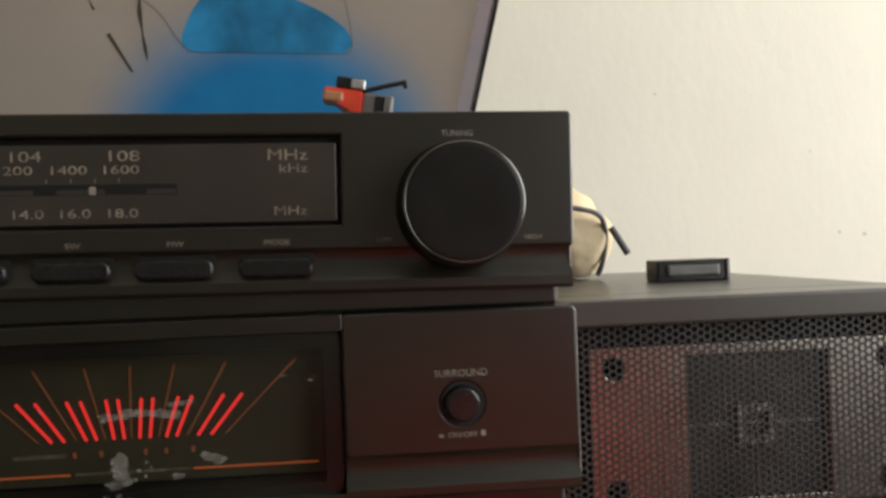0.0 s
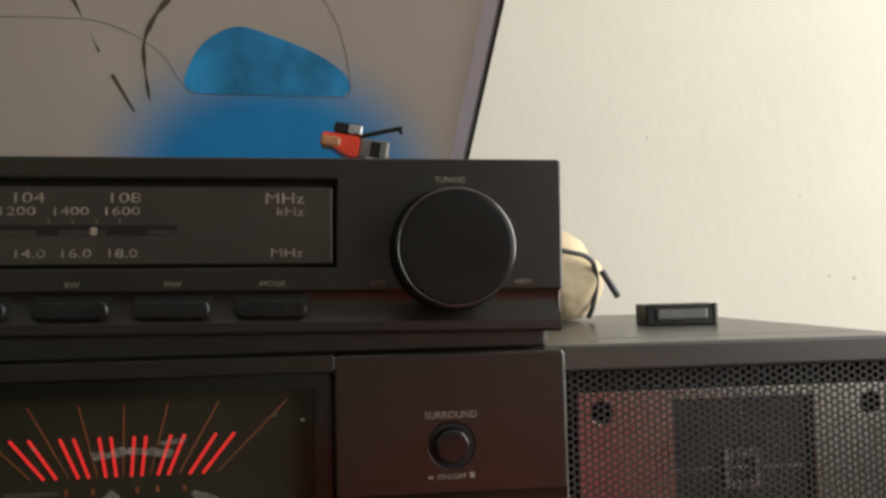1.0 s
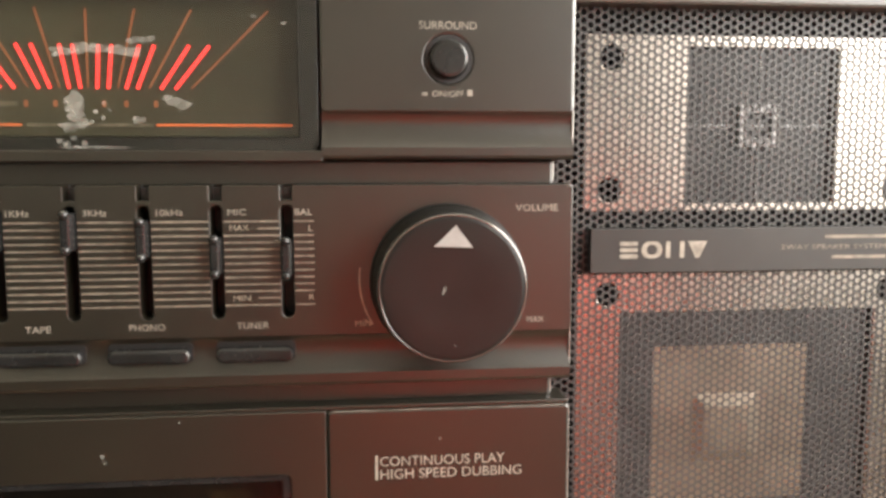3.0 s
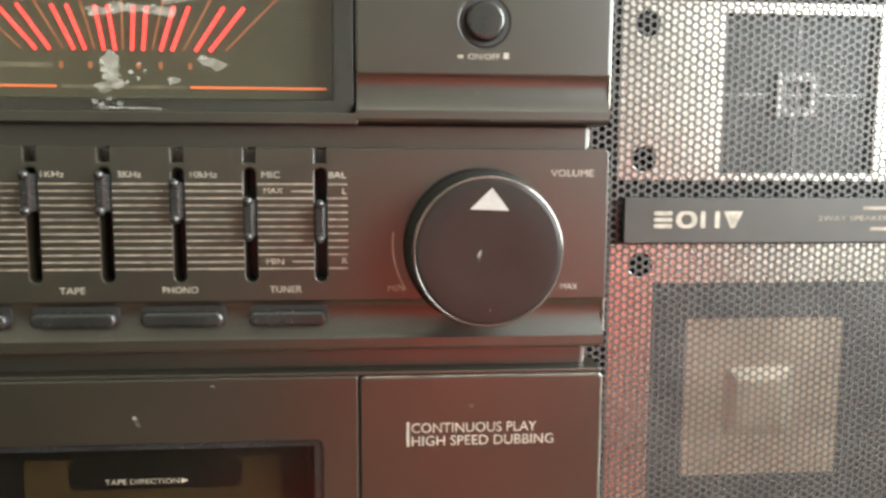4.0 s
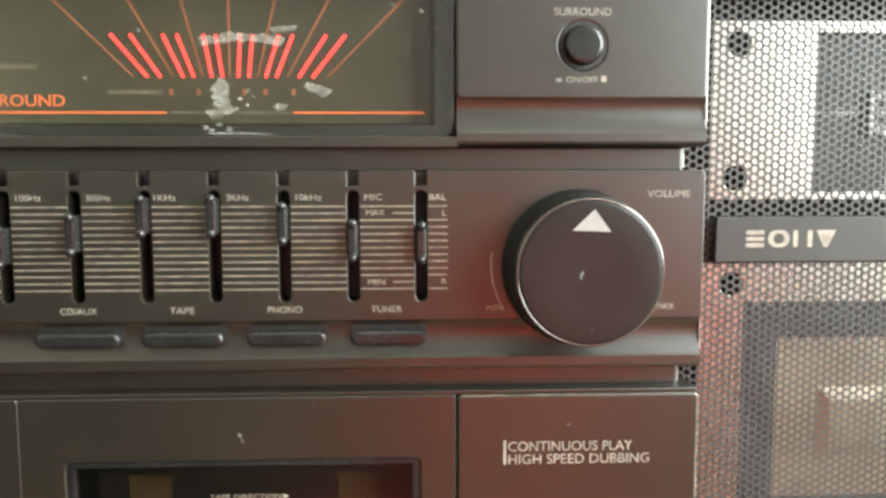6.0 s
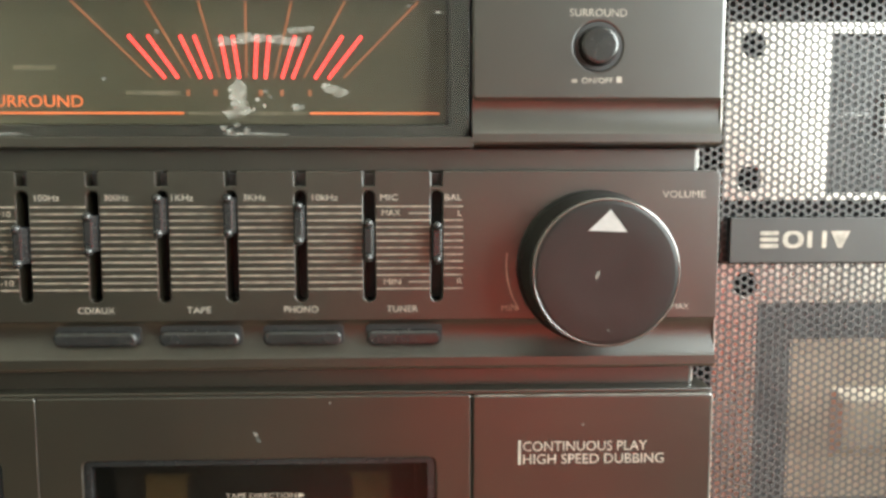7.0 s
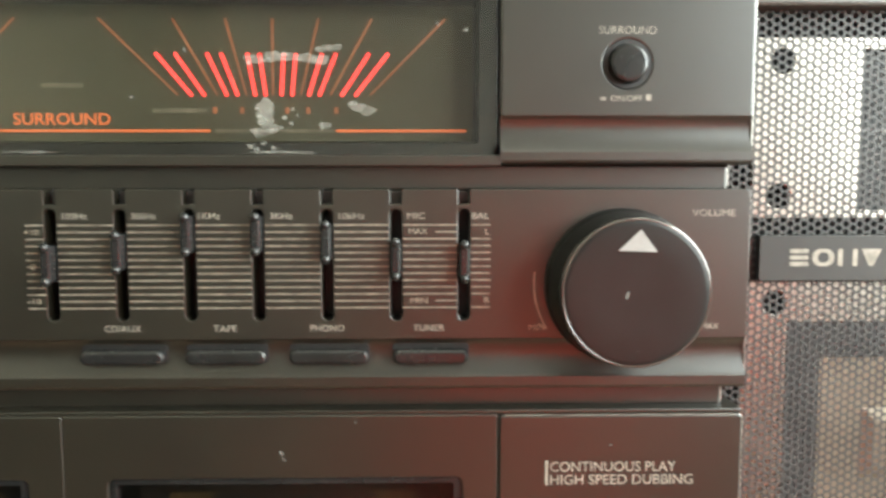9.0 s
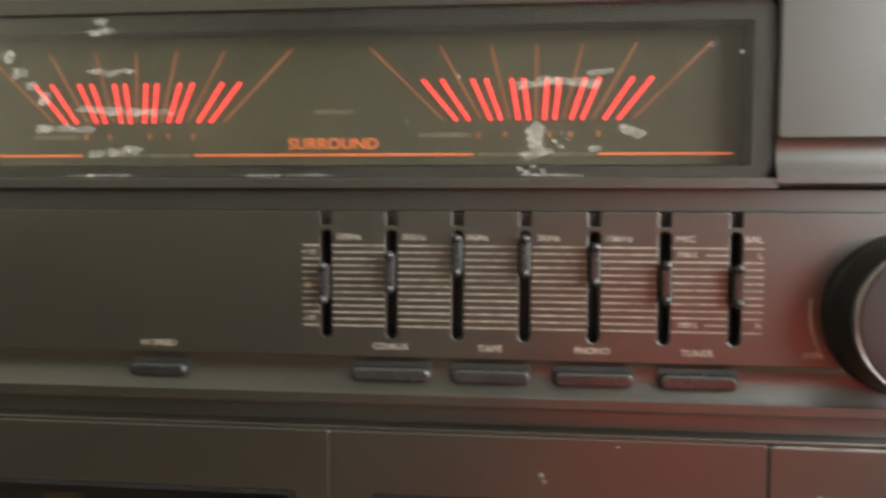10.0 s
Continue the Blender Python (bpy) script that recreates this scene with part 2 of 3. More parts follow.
def ribbon(name, pts, widths, y, mat, parent, label="", frame_at=None):
    """A flat stroke along (x, z) points, millimetres; frame_at lays it on a leaning plane."""
    bm = bmesh.new()
    rows = []
    for i, (x, z) in enumerate(pts):
        ax, az = pts[max(0, i - 1)]
        bx, bz = pts[min(len(pts) - 1, i + 1)]
        d = Vector((bx - ax, bz - az)).normalized()
        w = widths[i] / 2 if isinstance(widths, (list, tuple)) else widths / 2
        row = []
        for s in (-1, 1):
            p = Vector((x - s * d.y * w, y, z + s * d.x * w)) * MM
            row.append(bm.verts.new(frame_at @ p if frame_at else p))
        rows.append(row)
    for a, b in zip(rows, rows[1:]):
        bm.faces.new((a[0], a[1], b[1], b[0]))
    return part(name, bm, mat, parent, label)


def smooth_line(pts, n=6):
    """Catmull-Rom through 2D points."""
    out = []
    for i in range(len(pts) - 1):
        p0, p1, p2, p3 = (Vector(pts[max(0, min(len(pts) - 1, i + k))]) for k in (-1, 0, 1, 2))
        for j in range(n):
            t = j / n
            out.append(tuple(0.5 * ((2 * p1) + (p2 - p0) * t + (2 * p0 - 5 * p1 + 4 * p2 - p3) * t * t + (3 * p1 - p0 - 3 * p2 + p3) * t ** 3)))
    out.append(tuple(pts[-1]))
    return out


# ---- the room ----


def slab(name, x0, x1, y0, y1, z0, z1, mat, label, category):
    return tagged(part(name, box(x0, x1, y0, y1, z0, z1), mat), label, category, kind="structure")


slab("wall_back", -900, 1300, 550, 650, -750, 1800, PLASTER, "cream plastered wall with uneven trowel marks", "wall")
for k, (x, z, r) in enumerate(((242, 460, 1.7), (418, 392, 1.5), (449, 301, 2.4), (478, 298, 2.8), (372, 516, 1.1), (290, 380, 0.9))):
    bm = bmesh.new()
    bmesh.ops.create_icosphere(bm, subdivisions=2, radius=r * MM)
    for v in bm.verts:
        v.co = (v.co.x * (1 + 0.4 * noise.noise(v.co * 900)) + x * MM, v.co.y * 0.15 + 0.55, v.co.z * 0.8 + z * MM)
    part("wall_scuff", bm, SCUFF, bpy.data.objects["wall_back"])
# added left wall, set close and dark to hold back light on the panels
slab("wall_left", -900, -800, -2200, 550, -750, 250, SIDEDARK, "unseen lower side wall, darkened to dim reflections in the stereo", "wall")
slab("wall_left_upper", -900, -800, -2200, 550, 250, 1800, SIDEDIM, "unseen upper side wall, dimmed to weaken reflections in the stereo", "wall")
# unseen wall behind the camera; its two tones shape the reflections in the fronts
slab("wall_front", -900, 1300, -2300, -2200, -750, 250, DRAB, "unseen lower wall facing the stereo, drab for dimmer reflections", "wall")
slab("wall_front_upper", -900, 1300, -2300, -2200, 250, 1800, PALEWALL, "unseen upper wall facing the stereo, pale for brighter reflections", "wall")
slab("floor", -900, 1300, -2300, 650, -850, -750, FLOORM, "tiled floor of the room", "floor")
slab("ceiling", -900, 1300, -2300, 650, 1800, 1900, CEIL, "white painted ceiling", "ceiling")
# the second opening is added to go with the rear fill
plate_m = plate("wall_right", rrect(-2200, 550, -750, 1800), [rrect(-550, 450, 150, 1350), rrect(-1600, -700, 150, 1250)], 0, 100, PLASTER, None, 0.5)
plate_m.matrix_world = Matrix.Translation((1.3, 0, 0)) @ Matrix.Rotation(radians(90), 4, "Z")
tagged(plate_m, "cream plastered wall with a window opening", "wall", kind="structure")


def table():
    t = empty("table", "brown wooden table under the stereo", "table")
    part("tabletop", box(-520, 420, -140, 480, -30, 0, 2), WOOD, t)
    for x in (-500, 350):
        for y in (-120, 410):
            part("leg", box(x, x + 50, y, y + 50, -750, -30, 2), WOOD, t)


table()


# added out of view: a red cloth shape that tints reflections in panels and speaker
def red_stand_in():
    c = empty("red_stand_in", "unseen chair-shaped red stand-in that gives the stereo its red reflections", "chair")
    part("seat", box(-165, 385, -950, -540, -330, -270, 20, seg=3), REDCLOTH, c)
    part("backrest", box(-165, 380, -600, -540, -40, 165, 20, seg=3), REDCLOTH, c)
    for x in (-110, 300):
        part("back_post", box(x, x + 25, -598, -573, -280, -30, 2), WOOD, c)
    for x in (-155, 345):
        for y in (-940, -590):
            part("leg", box(x, x + 30, y, y + 30, -750, -325, 2), WOOD, c)
    c.matrix_world = Matrix.Translation((0.06, -0.57, 0)) @ Matrix.Rotation(radians(-35), 4, "Z") @ Matrix.Translation((-0.06, 0.57, 0))


red_stand_in()

# ---- the stereo ----
XL, XR = -352.0, 1.5
stereo = empty("stereo_system", "dark grey-brown stacked stereo with tuner, meters, equaliser and twin cassette decks", "stereo")


def lip(z_face, z_front, z_bot, depth, parent, x0=XL, x1=XR, name="lip"):
    """The scooped channel below a face: it curves back, then forward to a nose."""
    n = 20
    prof = []
    for i in range(n + 1):
        t = i / n
        prof.append((depth * math.sin(math.pi * t ** 0.8) ** 0.9 - 0.35 * t, z_face + (z_front - z_face) * t))
    prof += [(-0.75, z_front - 0.7), (-0.75, z_bot + 1.2), (-0.3, z_bot + 0.4), (0.6, z_bot), (14, z_bot), (14, z_face)]
    return part(name, extrude_x(prof, x0, x1), LIP, parent)


def edge_glint(x, y, z0, z1, parent):
    """Thin bright strip that paints the highlight along a front corner."""
    part("edge_glint", box(x - 0.28, x + 0.12, y, y + 0.7, z0, z1, 0.12), GLINT, parent, "bright strip for the corner highlight")


part("chassis", box(XL + 6, XR - 5.5, 32, 270, 12, 284.0, 1.0), CHASSIS, stereo, "dark plastic chassis set back between the front panels")
for za, zb in ((289.0, 279.0), (216.6, 210.0), (147.0, 141.0)):
    part("shadow_gap", box(XL + 6, XR - 4.4, 6.5, 31.5, zb - 1.2, za + 0.6, 1.0), PANEL, stereo, "panel-coloured strip set back between two fronts")


def knob(cx, cz, r, base, front, parent, arrow=False):
    prof = [(0, 0), (base, 0), (base + 0.05, -0.6), (base - 0.15, -3.0), (base - 0.7, -3.5), (base - 0.9, -4.2), (r + 0.35, front + 2.4), (r + 0.1, front + 1.3), (r - 0.25, front + 0.55), (r - 0.9, front + 0.12), (r - 2.0, front), (r * 0.55, front + 0.3), (0, front + 0.4)]
    k = part("knob", lathe(prof, cx, cz, 96), KNOB, parent, "round black knob with a polished rim", smooth=True)
    part("rim", lathe([(r + 0.30, front + 2.0), (r + 0.16, front + 1.1), (r - 0.20, front + 0.42), (r - 0.75, front + 0.08), (r - 0.75, front + 0.4), (r - 0.2, front + 0.8), (r + 0.25, front + 2.0)], cx, cz, 96), RIM, k, "polished rim", smooth=True)
    if arrow:
        plate("pointer", [(cx - 5.4, cz + 12.4), (cx + 5.6, cz + 12.0), (cx + 0.8, cz + 18.4)], [], front - 0.05, 0.6, POINTER, k, 0.05, "silver-white triangular pointer")
    return k


def push_bar(x0, x1, z0, z1, parent, y=-2.6):
    """A pill-shaped push button in a dark well."""
    r = (z1 - z0) / 2
    plate("well", rrect(x0 - 0.6, x1 + 0.6, z0 - 0.4, z1 + 1.9, 1.2), [], 0.9, 1.6, WELL, parent, 0.1)
    b = plate("button", rrect(x0 + 0.8, x1 - 0.8, z0 + 0.6, z1 - 0.6, r * 0.6), [], y, 6, BLACK, parent, 1.15)
    return b


# tuner
TILT = Matrix.Translation((0, 0.003, 0.312)) @ Matrix.Rotation(radians(0.85), 4, "Y") @ Matrix.Translation((0, 0, -0.312))  # it sits a little higher at its left end
tuner = part("tuner_panel", box(XL + 1, XR - 1, 8.5, 28.5, 285, 341.2, 0.5), CHASSIS, stereo)
tuner.matrix_basis = TILT
part("tuner_case", box(XL + 6, XR - 5.5, 29, 267, 286, 341.2, 1.0), CHASSIS, tuner)
plate("faceplate", rrect(XL, XR + 0.5, 298.4, 341.6, 0.8), [rrect(-346, -73.2, 304.7, 336.0, 0.8)], 0, 8, PANEL, tuner, 0.9)
lip(297.8, 288.2, 283.4, 1.5, tuner, XL, XR + 0.5)
plate("dial_groove", rrect(-346, -72.2, 304.4, 336.4), [], 5.0, 1, WELL, tuner, 0.1)
plate("dial_face", rrect(-344, -76.0, 307.2, 332.2, 0.4), [], 0.6, 4.2, DIAL, tuner, 0.3, "brown-grey tuning scale")
plate("scale_slot", rrect(-340, -126.5, 316.6, 319.8, 0.4), [], 0.5, 0.4, WELL, tuner, 0.05)
for xa, xb in ((-185, -171), (-164, -149), (-136, -127)):
    plate("slot_sheen", rrect(xa, xb, 316.7, 318.2, 0.4), [], 0.42, 0.3, DIAL, tuner, 0.02)
plate("needle", rrect(-153.8, -151.8, 316.6, 319.0, 0.4), [], 0.3, 0.4, INKDIM, tuner, 0.1, "pale tuning needle")
for s, x, z, w, h in (("MHz", -91.2, 328.8, 12.7, 3.5), ("kHz", -89.4, 324.4, 9.0, 2.85), ("MHz", -90.5, 310.6, 10.5, 2.85), ("108", -142.7, 328.9, 9.6, 3.4), ("1600", -143.7, 324.5, 10.9, 2.75), ("1400", -159.9, 324.5, 11.0, 2.75),
                      ("1200", -176.7, 324.5, 11.1, 2.75), ("104", -173.1, 328.9, 9.4, 3.4), ("14.0", -172.6, 310.6, 9.4, 2.85), ("16.0", -158.1, 310.6, 9.3, 2.85), ("18.0", -143.4, 310.6, 9.2, 2.85)):
    text(s, x, z, h, w, 0.52, INKDIM, tuner)
for x in (-144.6, -152.0, -159.5, -167.0):
    plate("tick", rrect(x - 0.12, x + 0.12, 320.4, 321.8), [], 0.52, 0.1, INKDIM, tuner, 0.01)
for x0, x1 in ((-171.4, -147.7), (-139.8, -115.6), (-107.0, -84.1), (-203.0, -179.4)):
    push_bar(x0, x1, 289.4, 294.6, tuner, -1.7)
for s, x, w in (("SW", -159.1, 4.7), ("MW", -127.2, 5.3), ("MODE", -95.1, 8.2)):
    text(s, x, 300.3, 1.7, w, -0.06, INKDIM, tuner)
text("TUNING", -35.8, 335.2, 2.0, 10.4, -0.06, INKDIM, tuner)
text("LOW", -60.3, 300.5, 1.55, 5.0, -0.06, INKDIM, tuner)
text("HIGH", -10.9, 300.5, 1.55, 5.6, -0.06, INKDIM, tuner)
knob(-35.4, 311.4, 19.1, 21.1, -16.5, tuner)

# amplifier with the level meters
amp = part("amplifier_panel", box(XL + 1, XR - 5.0, 18, 31, 218, 277, 0.5), CHASSIS, stereo)
plate("faceplate", rrect(-74.6, XR - 0.7, 231.8, 276.5, 0.8), [ring(-37.2, 247, 8.1, 40)], 0, 8, PANEL, amp, 0.9)
plate("nose", rrect(XL, -75.4, 216.8, 219.4, 0.6), [], -0.4, 9, LIP, amp, 0.4)
plate("brow", rrect(XL, -75.6, 272.6, 277.3, 0.6), [], 0, 9, PANEL, amp, 0.4)
lip(231.6, 221.4, 217.0, 1.5, amp, -75.4, XR)
plate("meter_bezel", rrect(-349, -76.2, 219.6, 272.4, 3.2), [rrect(-343, -81.8, 223.2, 267.0, 1.2)], 2.6, 12, WELL, amp, 0.2, "black bezel round the meters")
part("meter_tunnel", box(-345, -78, 17, 18, 219, 276), DARKFACE, amp)
plate("meter_face", rrect(-342, -83.4, 224.6, 269.5, 0.5), [], 11.8, 1.5, FACE, amp, 0.2, "olive-grey lit meter face")
VY = 11.4
ORX_T, ORX_B = (-54.1, -31.1, -14.7, 0.0, 14.4, 31.1, 54.1), (-29.9, -17.6, -8.5, -0.2, 8.5, 17.8, 30.3)
RDX_B = (-25.5, -21.5, -14.5, -11.2, -5.7, -2.4, 2.5, 5.8, 11.0, 14.3, 21.3, 25.6)
RDX_T = (-36.6, -30.6, -20.6, -16.2, -8.0, -4.2, 3.4, 7.2, 15.4, 19.8, 30.2, 36.2)
for cx in (-145.9, -279.8):
    scale = part("meter_scale", box(cx - 0.1, cx + 0.1, 11.5, 11.7, 224.9, 225.0), DARKFACE, amp)
    for a, b in zip(ORX_T, ORX_B):
        ribbon("ray", [(cx + b, 238.9), (cx + a, 262.6)], (0.6, 0.75), VY, ORANGEDIM, scale, "dull orange printed ray")
    for a, b in zip(RDX_T, RDX_B):
        ribbon("level_bar", [(cx + b, 238.7), (cx + a, 251.9)], 1.05, VY - 0.1, RED, scale, "glowing red level bar")
    plate("caption", rrect(cx - 38, cx - 21, 233.4, 234.8), [], VY, 0.1, FAINT, scale, 0.01)
    for dx in (-18.5, -10, 4.2, 10.8, 19.6):
        plate("digit", rrect(cx + dx - 0.6, cx + dx + 0.6, 233.2, 235.2), [], VY, 0.1, ORANGEDIM, scale, 0.01)
    plate("caption", rrect(cx - 18.5, cx + 18.5, 227.3, 228.3), [], VY, 0.1, FAINT, scale, 0.01)
for xa, xb in ((-341, -299.8), (-259.8, -166), (-126.4, -85.2)):
    plate("base_line", rrect(xa, xb, 227.5, 228.15), [], VY - 0.1, 0.1, ORANGE, amp, 0.01, "glowing orange line")
text("SURROUND", -212.3, 231.5, 3.7, 30.2, VY, ORANGE, amp, bold=0.008)
plate("remote_mark", rrect(-218.3, -205.3, 241.2, 242.6), [], VY, 0.1, FAINT, amp, 0.01)
pane = plate("meter_window", rrect(-348.6, -76.6, 220.0, 272.0, 3.0), [], 0.8, 1.6, SMOKE, amp, 0.1, "smoked acrylic window")
pane.visible_shadow = False


def stain(points, r, y, parent, seed):
    """A row of irregular flat spots along (x, z) points; millimetres."""
    rnd = random.Random(seed)
    bm = bmesh.new()
    for k, (x, z) in enumerate(points):
        rx, rz = r if isinstance(r, tuple) else (r, r)
        n = 22
        ph = rnd.random() * 50
        yy = (y - 0.004 * k) * MM
        c = bm.verts.new((x * MM, yy, z * MM))
        ringv = []
        for i in range(n):
            a = 2 * math.pi * i / n
            q = 0.8 + 0.55 * noise.noise(Vector((math.cos(a) * 1.6 + ph, math.sin(a) * 1.6, seed)))
            ringv.append(bm.verts.new(((x + rx * q * math.cos(a)) * MM, yy, (z + rz * q * math.sin(a)) * MM)))
        for i in range(n):
            bm.faces.new((c, ringv[i], ringv[(i + 1) % n]))
    o = part("dried_stain", bm, RESIDUE, parent, "dried whitish residue")
    o["kind"] = "stuff"
    return o


for k, (pts, r) in enumerate((
        ([(-146.4, 234.2), (-146.0, 232.6)], (3.2, 3.4)), ([(-146.2, 230), (-145, 227.8), (-148, 226.6)], (3.4, 1.8)), ([(-151.0, 222.6), (-147, 223.4), (-143.8, 222.0), (-149, 221.6)], (1.3, 0.8)),
        ([(-149, 248.2), (-144, 249.0), (-139, 249.2), (-134, 248.8), (-130, 248.2)], (3.6, 1.7)), ([(-128.6, 251.4), (-125, 251.8)], (3.2, 1.3)), ([(-119, 234.4), (-115.4, 233.2)], (3.4, 1.7)), ([(-128.4, 228.6)], (2.4, 1.3)),
        ([(-140.5, 231), (-138.4, 229.2), (-141.6, 228.0), (-136.6, 231.6), (-138, 233.4)], (0.8, 0.7)), ([(-170, 251), (-186, 237), (-94.6, 258.8), (-86, 257)], (0.9, 0.7)),
        ([(-286, 270), (-288, 266.6), (-284, 267.2)], (3.0, 1.2)), ([(-288, 254), (-283, 253.4), (-278, 254.2)], (4.0, 1.3)), ([(-318, 259.6), (-314, 254), (-310, 249.6), (-306, 245.6)], (2.8, 3.0)),
        ([(-306, 235.8), (-299, 235.9), (-292, 235.6)], (4.6, 1.6)), ([(-288, 227.6), (-282, 228.2), (-276, 229)], (4.2, 1.7)), ([(-290, 242), (-282, 241.4), (-274, 241.2), (-266, 240.8)], (5.0, 1.6)))):
    stain(pts, r, 0.7, amp, k + 1)
for k, (pts, r) in enumerate((([(-147, 220.7), (-141, 220.8), (-135, 220.6)], (4.4, 0.5)), ([(-292, 220.6), (-282, 220.7)], (7, 0.45)), ([(-232, 220.6), (-218, 220.7)], (9, 0.4)))):
    stain(pts, r, 0.7, amp, k + 30)
well = part("button_well", lathe([(7.6, 8), (7.6, 1.0), (7.3, -0.3), (6.0, -0.3), (5.9, 6), (0, 6)], -37.2, 247, 48), WELL, amp, smooth=False)
part("surround_button", lathe([(5.7, 5), (5.7, -2.0), (5.5, -2.5), (5.1, -2.75), (4.4, -2.8), (0, -2.75)], -37.2, 247, 48), BLACK, amp, "round black push button", smooth=True)
text("SURROUND", -37.3, 257.0, 2.3, 17.4, -0.06, INK, amp)
text("ON/OFF", -37.3, 236.8, 1.7, 9.6, -0.06, INK, amp)
for x in (-44.4, -30.6):
    plate("switch_mark", rrect(x - 0.8, x + 0.8, 236.2, 237.2 if x < -40 else 238.0), [], -0.05, 0.1, INK, amp, 0.01)

# equaliser
eq = part("equaliser_panel", box(XL + 1, XR - 5.0, 14.5, 31, 149, 208, 0.5), CHASSIS, stereo)
SX = (-211.8, -190.8, -170.0, -149.2, -128.2, -107.2, -86.4)
KZ = (187.0, 190.6, 196.0, 196.0, 193.6, 188.4, 187.6)
edge = [(XL, 163.5), (XR, 163.5), (XR, 208.4), (XR - 0.8, 209.2)]
for x in SX[::-1]:
    edge += [(x + 2.4, 209.2), (x + 2.0, 208.8), (x + 2.0, 204.6), (x - 2.0, 204.6), (x - 2.0, 208.8), (x - 2.4, 209.2)]
edge += [(XL, 209.2)]
plate("faceplate", edge, [rrect(x - 2.15, x + 2.15, 168.8, 203.8, 2.1) for x in SX], 0, 8, PANEL, eq, 0.35)
lip(163.4, 152.2, 147.6, 1.6, eq)
part("slot_backing", box(-216, -82, 9, 10.5, 166, 207), WELL, eq)
part("notch_backing", box(-216, -82, 4.5, 7.8, 204.0, 208.9, 0.2), CHASSIS, eq)
for i in range(13):
    z = 198.6 - i * 2.12
    for xa, xb in zip((-219.4, *(x + 2.1 for x in SX)), (*(x - 2.1 for x in SX), -78.3)):
        if i in (1, 11) and (xa < -216 or xa > -109):
            xa = xa + (10 if xa < -80 and xa > -110 else 5)
            if xa > xb - 1:
                continue
        plate("scale_line", rrect(xa, xb, z - 0.21, z + 0.21), [], -0.05, 0.1, INKLINE, eq, 0.01)
for s, x, w in (("100Hz", -204.3, 7.4), ("300Hz", -183.6, 7.4), ("1KHz", -163.8, 6.6), ("3KHz", -142.0, 6.8), ("10kHz", -120.6, 7.8), ("MIC", -101.0, 5.4), ("BAL", -81.3, 5.2)):
    text(s, x, 201.4, 1.9, w, -0.06, INK, eq)
for s, x, z, w in (("MAX", -100.4, 196.7, 5.6), ("MIN", -100.2, 175.3, 5.2), ("L", -79.2, 196.5, 1.3), ("R", -79.3, 175.4, 1.5), ("+10", -217.5, 196.5, 4.4), ("0", -217.5, 186.0, 1.4), ("-10", -217.5, 175.4, 4.0)):
    text(s, x, z, 1.7, w, -0.06, INKDIM, eq)


def slider(x, z):
    s = part("slider", box(x - 1.6, x + 1.6, -4.2, 8, z - 5.6, z + 5.6, 0.7), BLACK, eq, "glossy black slider")
    for dz in (-5.2, 5.2):
        bm = bmesh.new()
        bmesh.ops.create_uvsphere(bm, u_segments=14, v_segments=10, radius=1.5 * MM)
        bmesh.ops.translate(bm, vec=Vector((x, -4.2, z + dz)) * MM, verts=bm.verts[:])
        part("slider_end", bm, BLACK, s, smooth=True)


for x, z in zip(SX, KZ):
    slider(x, z)
for s, x, w, x0, x1 in (("CD/AUX", -191.0, 11.2, -203.6, -178.8), ("TAPE", -159.8, 7.4, -171.6, -147.6), ("PHONO", -128.4, 10.4, -139.8, -116.2), ("TUNER", -97.2, 9.6, -108.0, -85.4)):
    text(s, x, 166.8, 2.0, w, -0.06, INK, eq)
    push_bar(x0, x1, 156.2, 159.7, eq, -2.2)
text("VOLUME", -9.6, 202.2, 2.1, 13.4, -0.06, INK, eq)
text("MIN", -63.8, 166.8, 1.8, 4.8, -0.06, INK, eq)
text("MAX", -9.8, 167.0, 1.8, 5.4, -0.06, INK, eq)
text("HI SPEED", -267.6, 166.4, 1.9, 11.5, -0.06, INKDIM, eq)
text("NORM", -267.6, 151.0, 1.5, 9, -0.6, INKDIM, eq)
push_bar(-277.4, -258.6, 155.8, 159.2, eq, -1.4)
arc = [(-38.4 + 26.4 * math.cos(radians(a)), 180.4 + 26.4 * math.sin(radians(a))) for a in range(172, 214, 4)]
ribbon("dial_arc", arc, 0.45, -0.06, INK, eq)
ribbon("dial_arc", [(arc[-1][0] - 2.6, arc[-1][1] + 1.6), arc[-1]], 0.45, -0.06, INK, eq)
knob(-37.6, 179.7, 21.8, 24.0, -17.0, eq, True)

stain([(-40.5, 178.6), (-40.0, 179.8)], (0.5, 0.9), -16.75, eq, 51)
stain([(-37.0, 163.0)], (0.4, 0.35), -17.05, eq, 52)

# cassette decks
deck = part("cassette_panel", box(XL + 1, XR - 5.0, 29, 31, 12, 139, 0.5), CHASSIS, stereo)
plate("faceplate", rrect(-74.5, XR - 0.7, 12.6, 138.2, 0.6), [], 0, 12, PANEL, deck, 0.9)
for x in (-75.7, -211.1):
    part("door_gap", box(x - 2, x + 2, 5.2, 28, 14, 138), WELL, deck)
part("deck_top", box(XL, XR, 0.8, 14.0, 139.0, 140.6, 0.5), PANEL, deck)
part("base", box(XL, XR, 1, 14, 0, 11.5, 0.5), CHASSIS, deck)


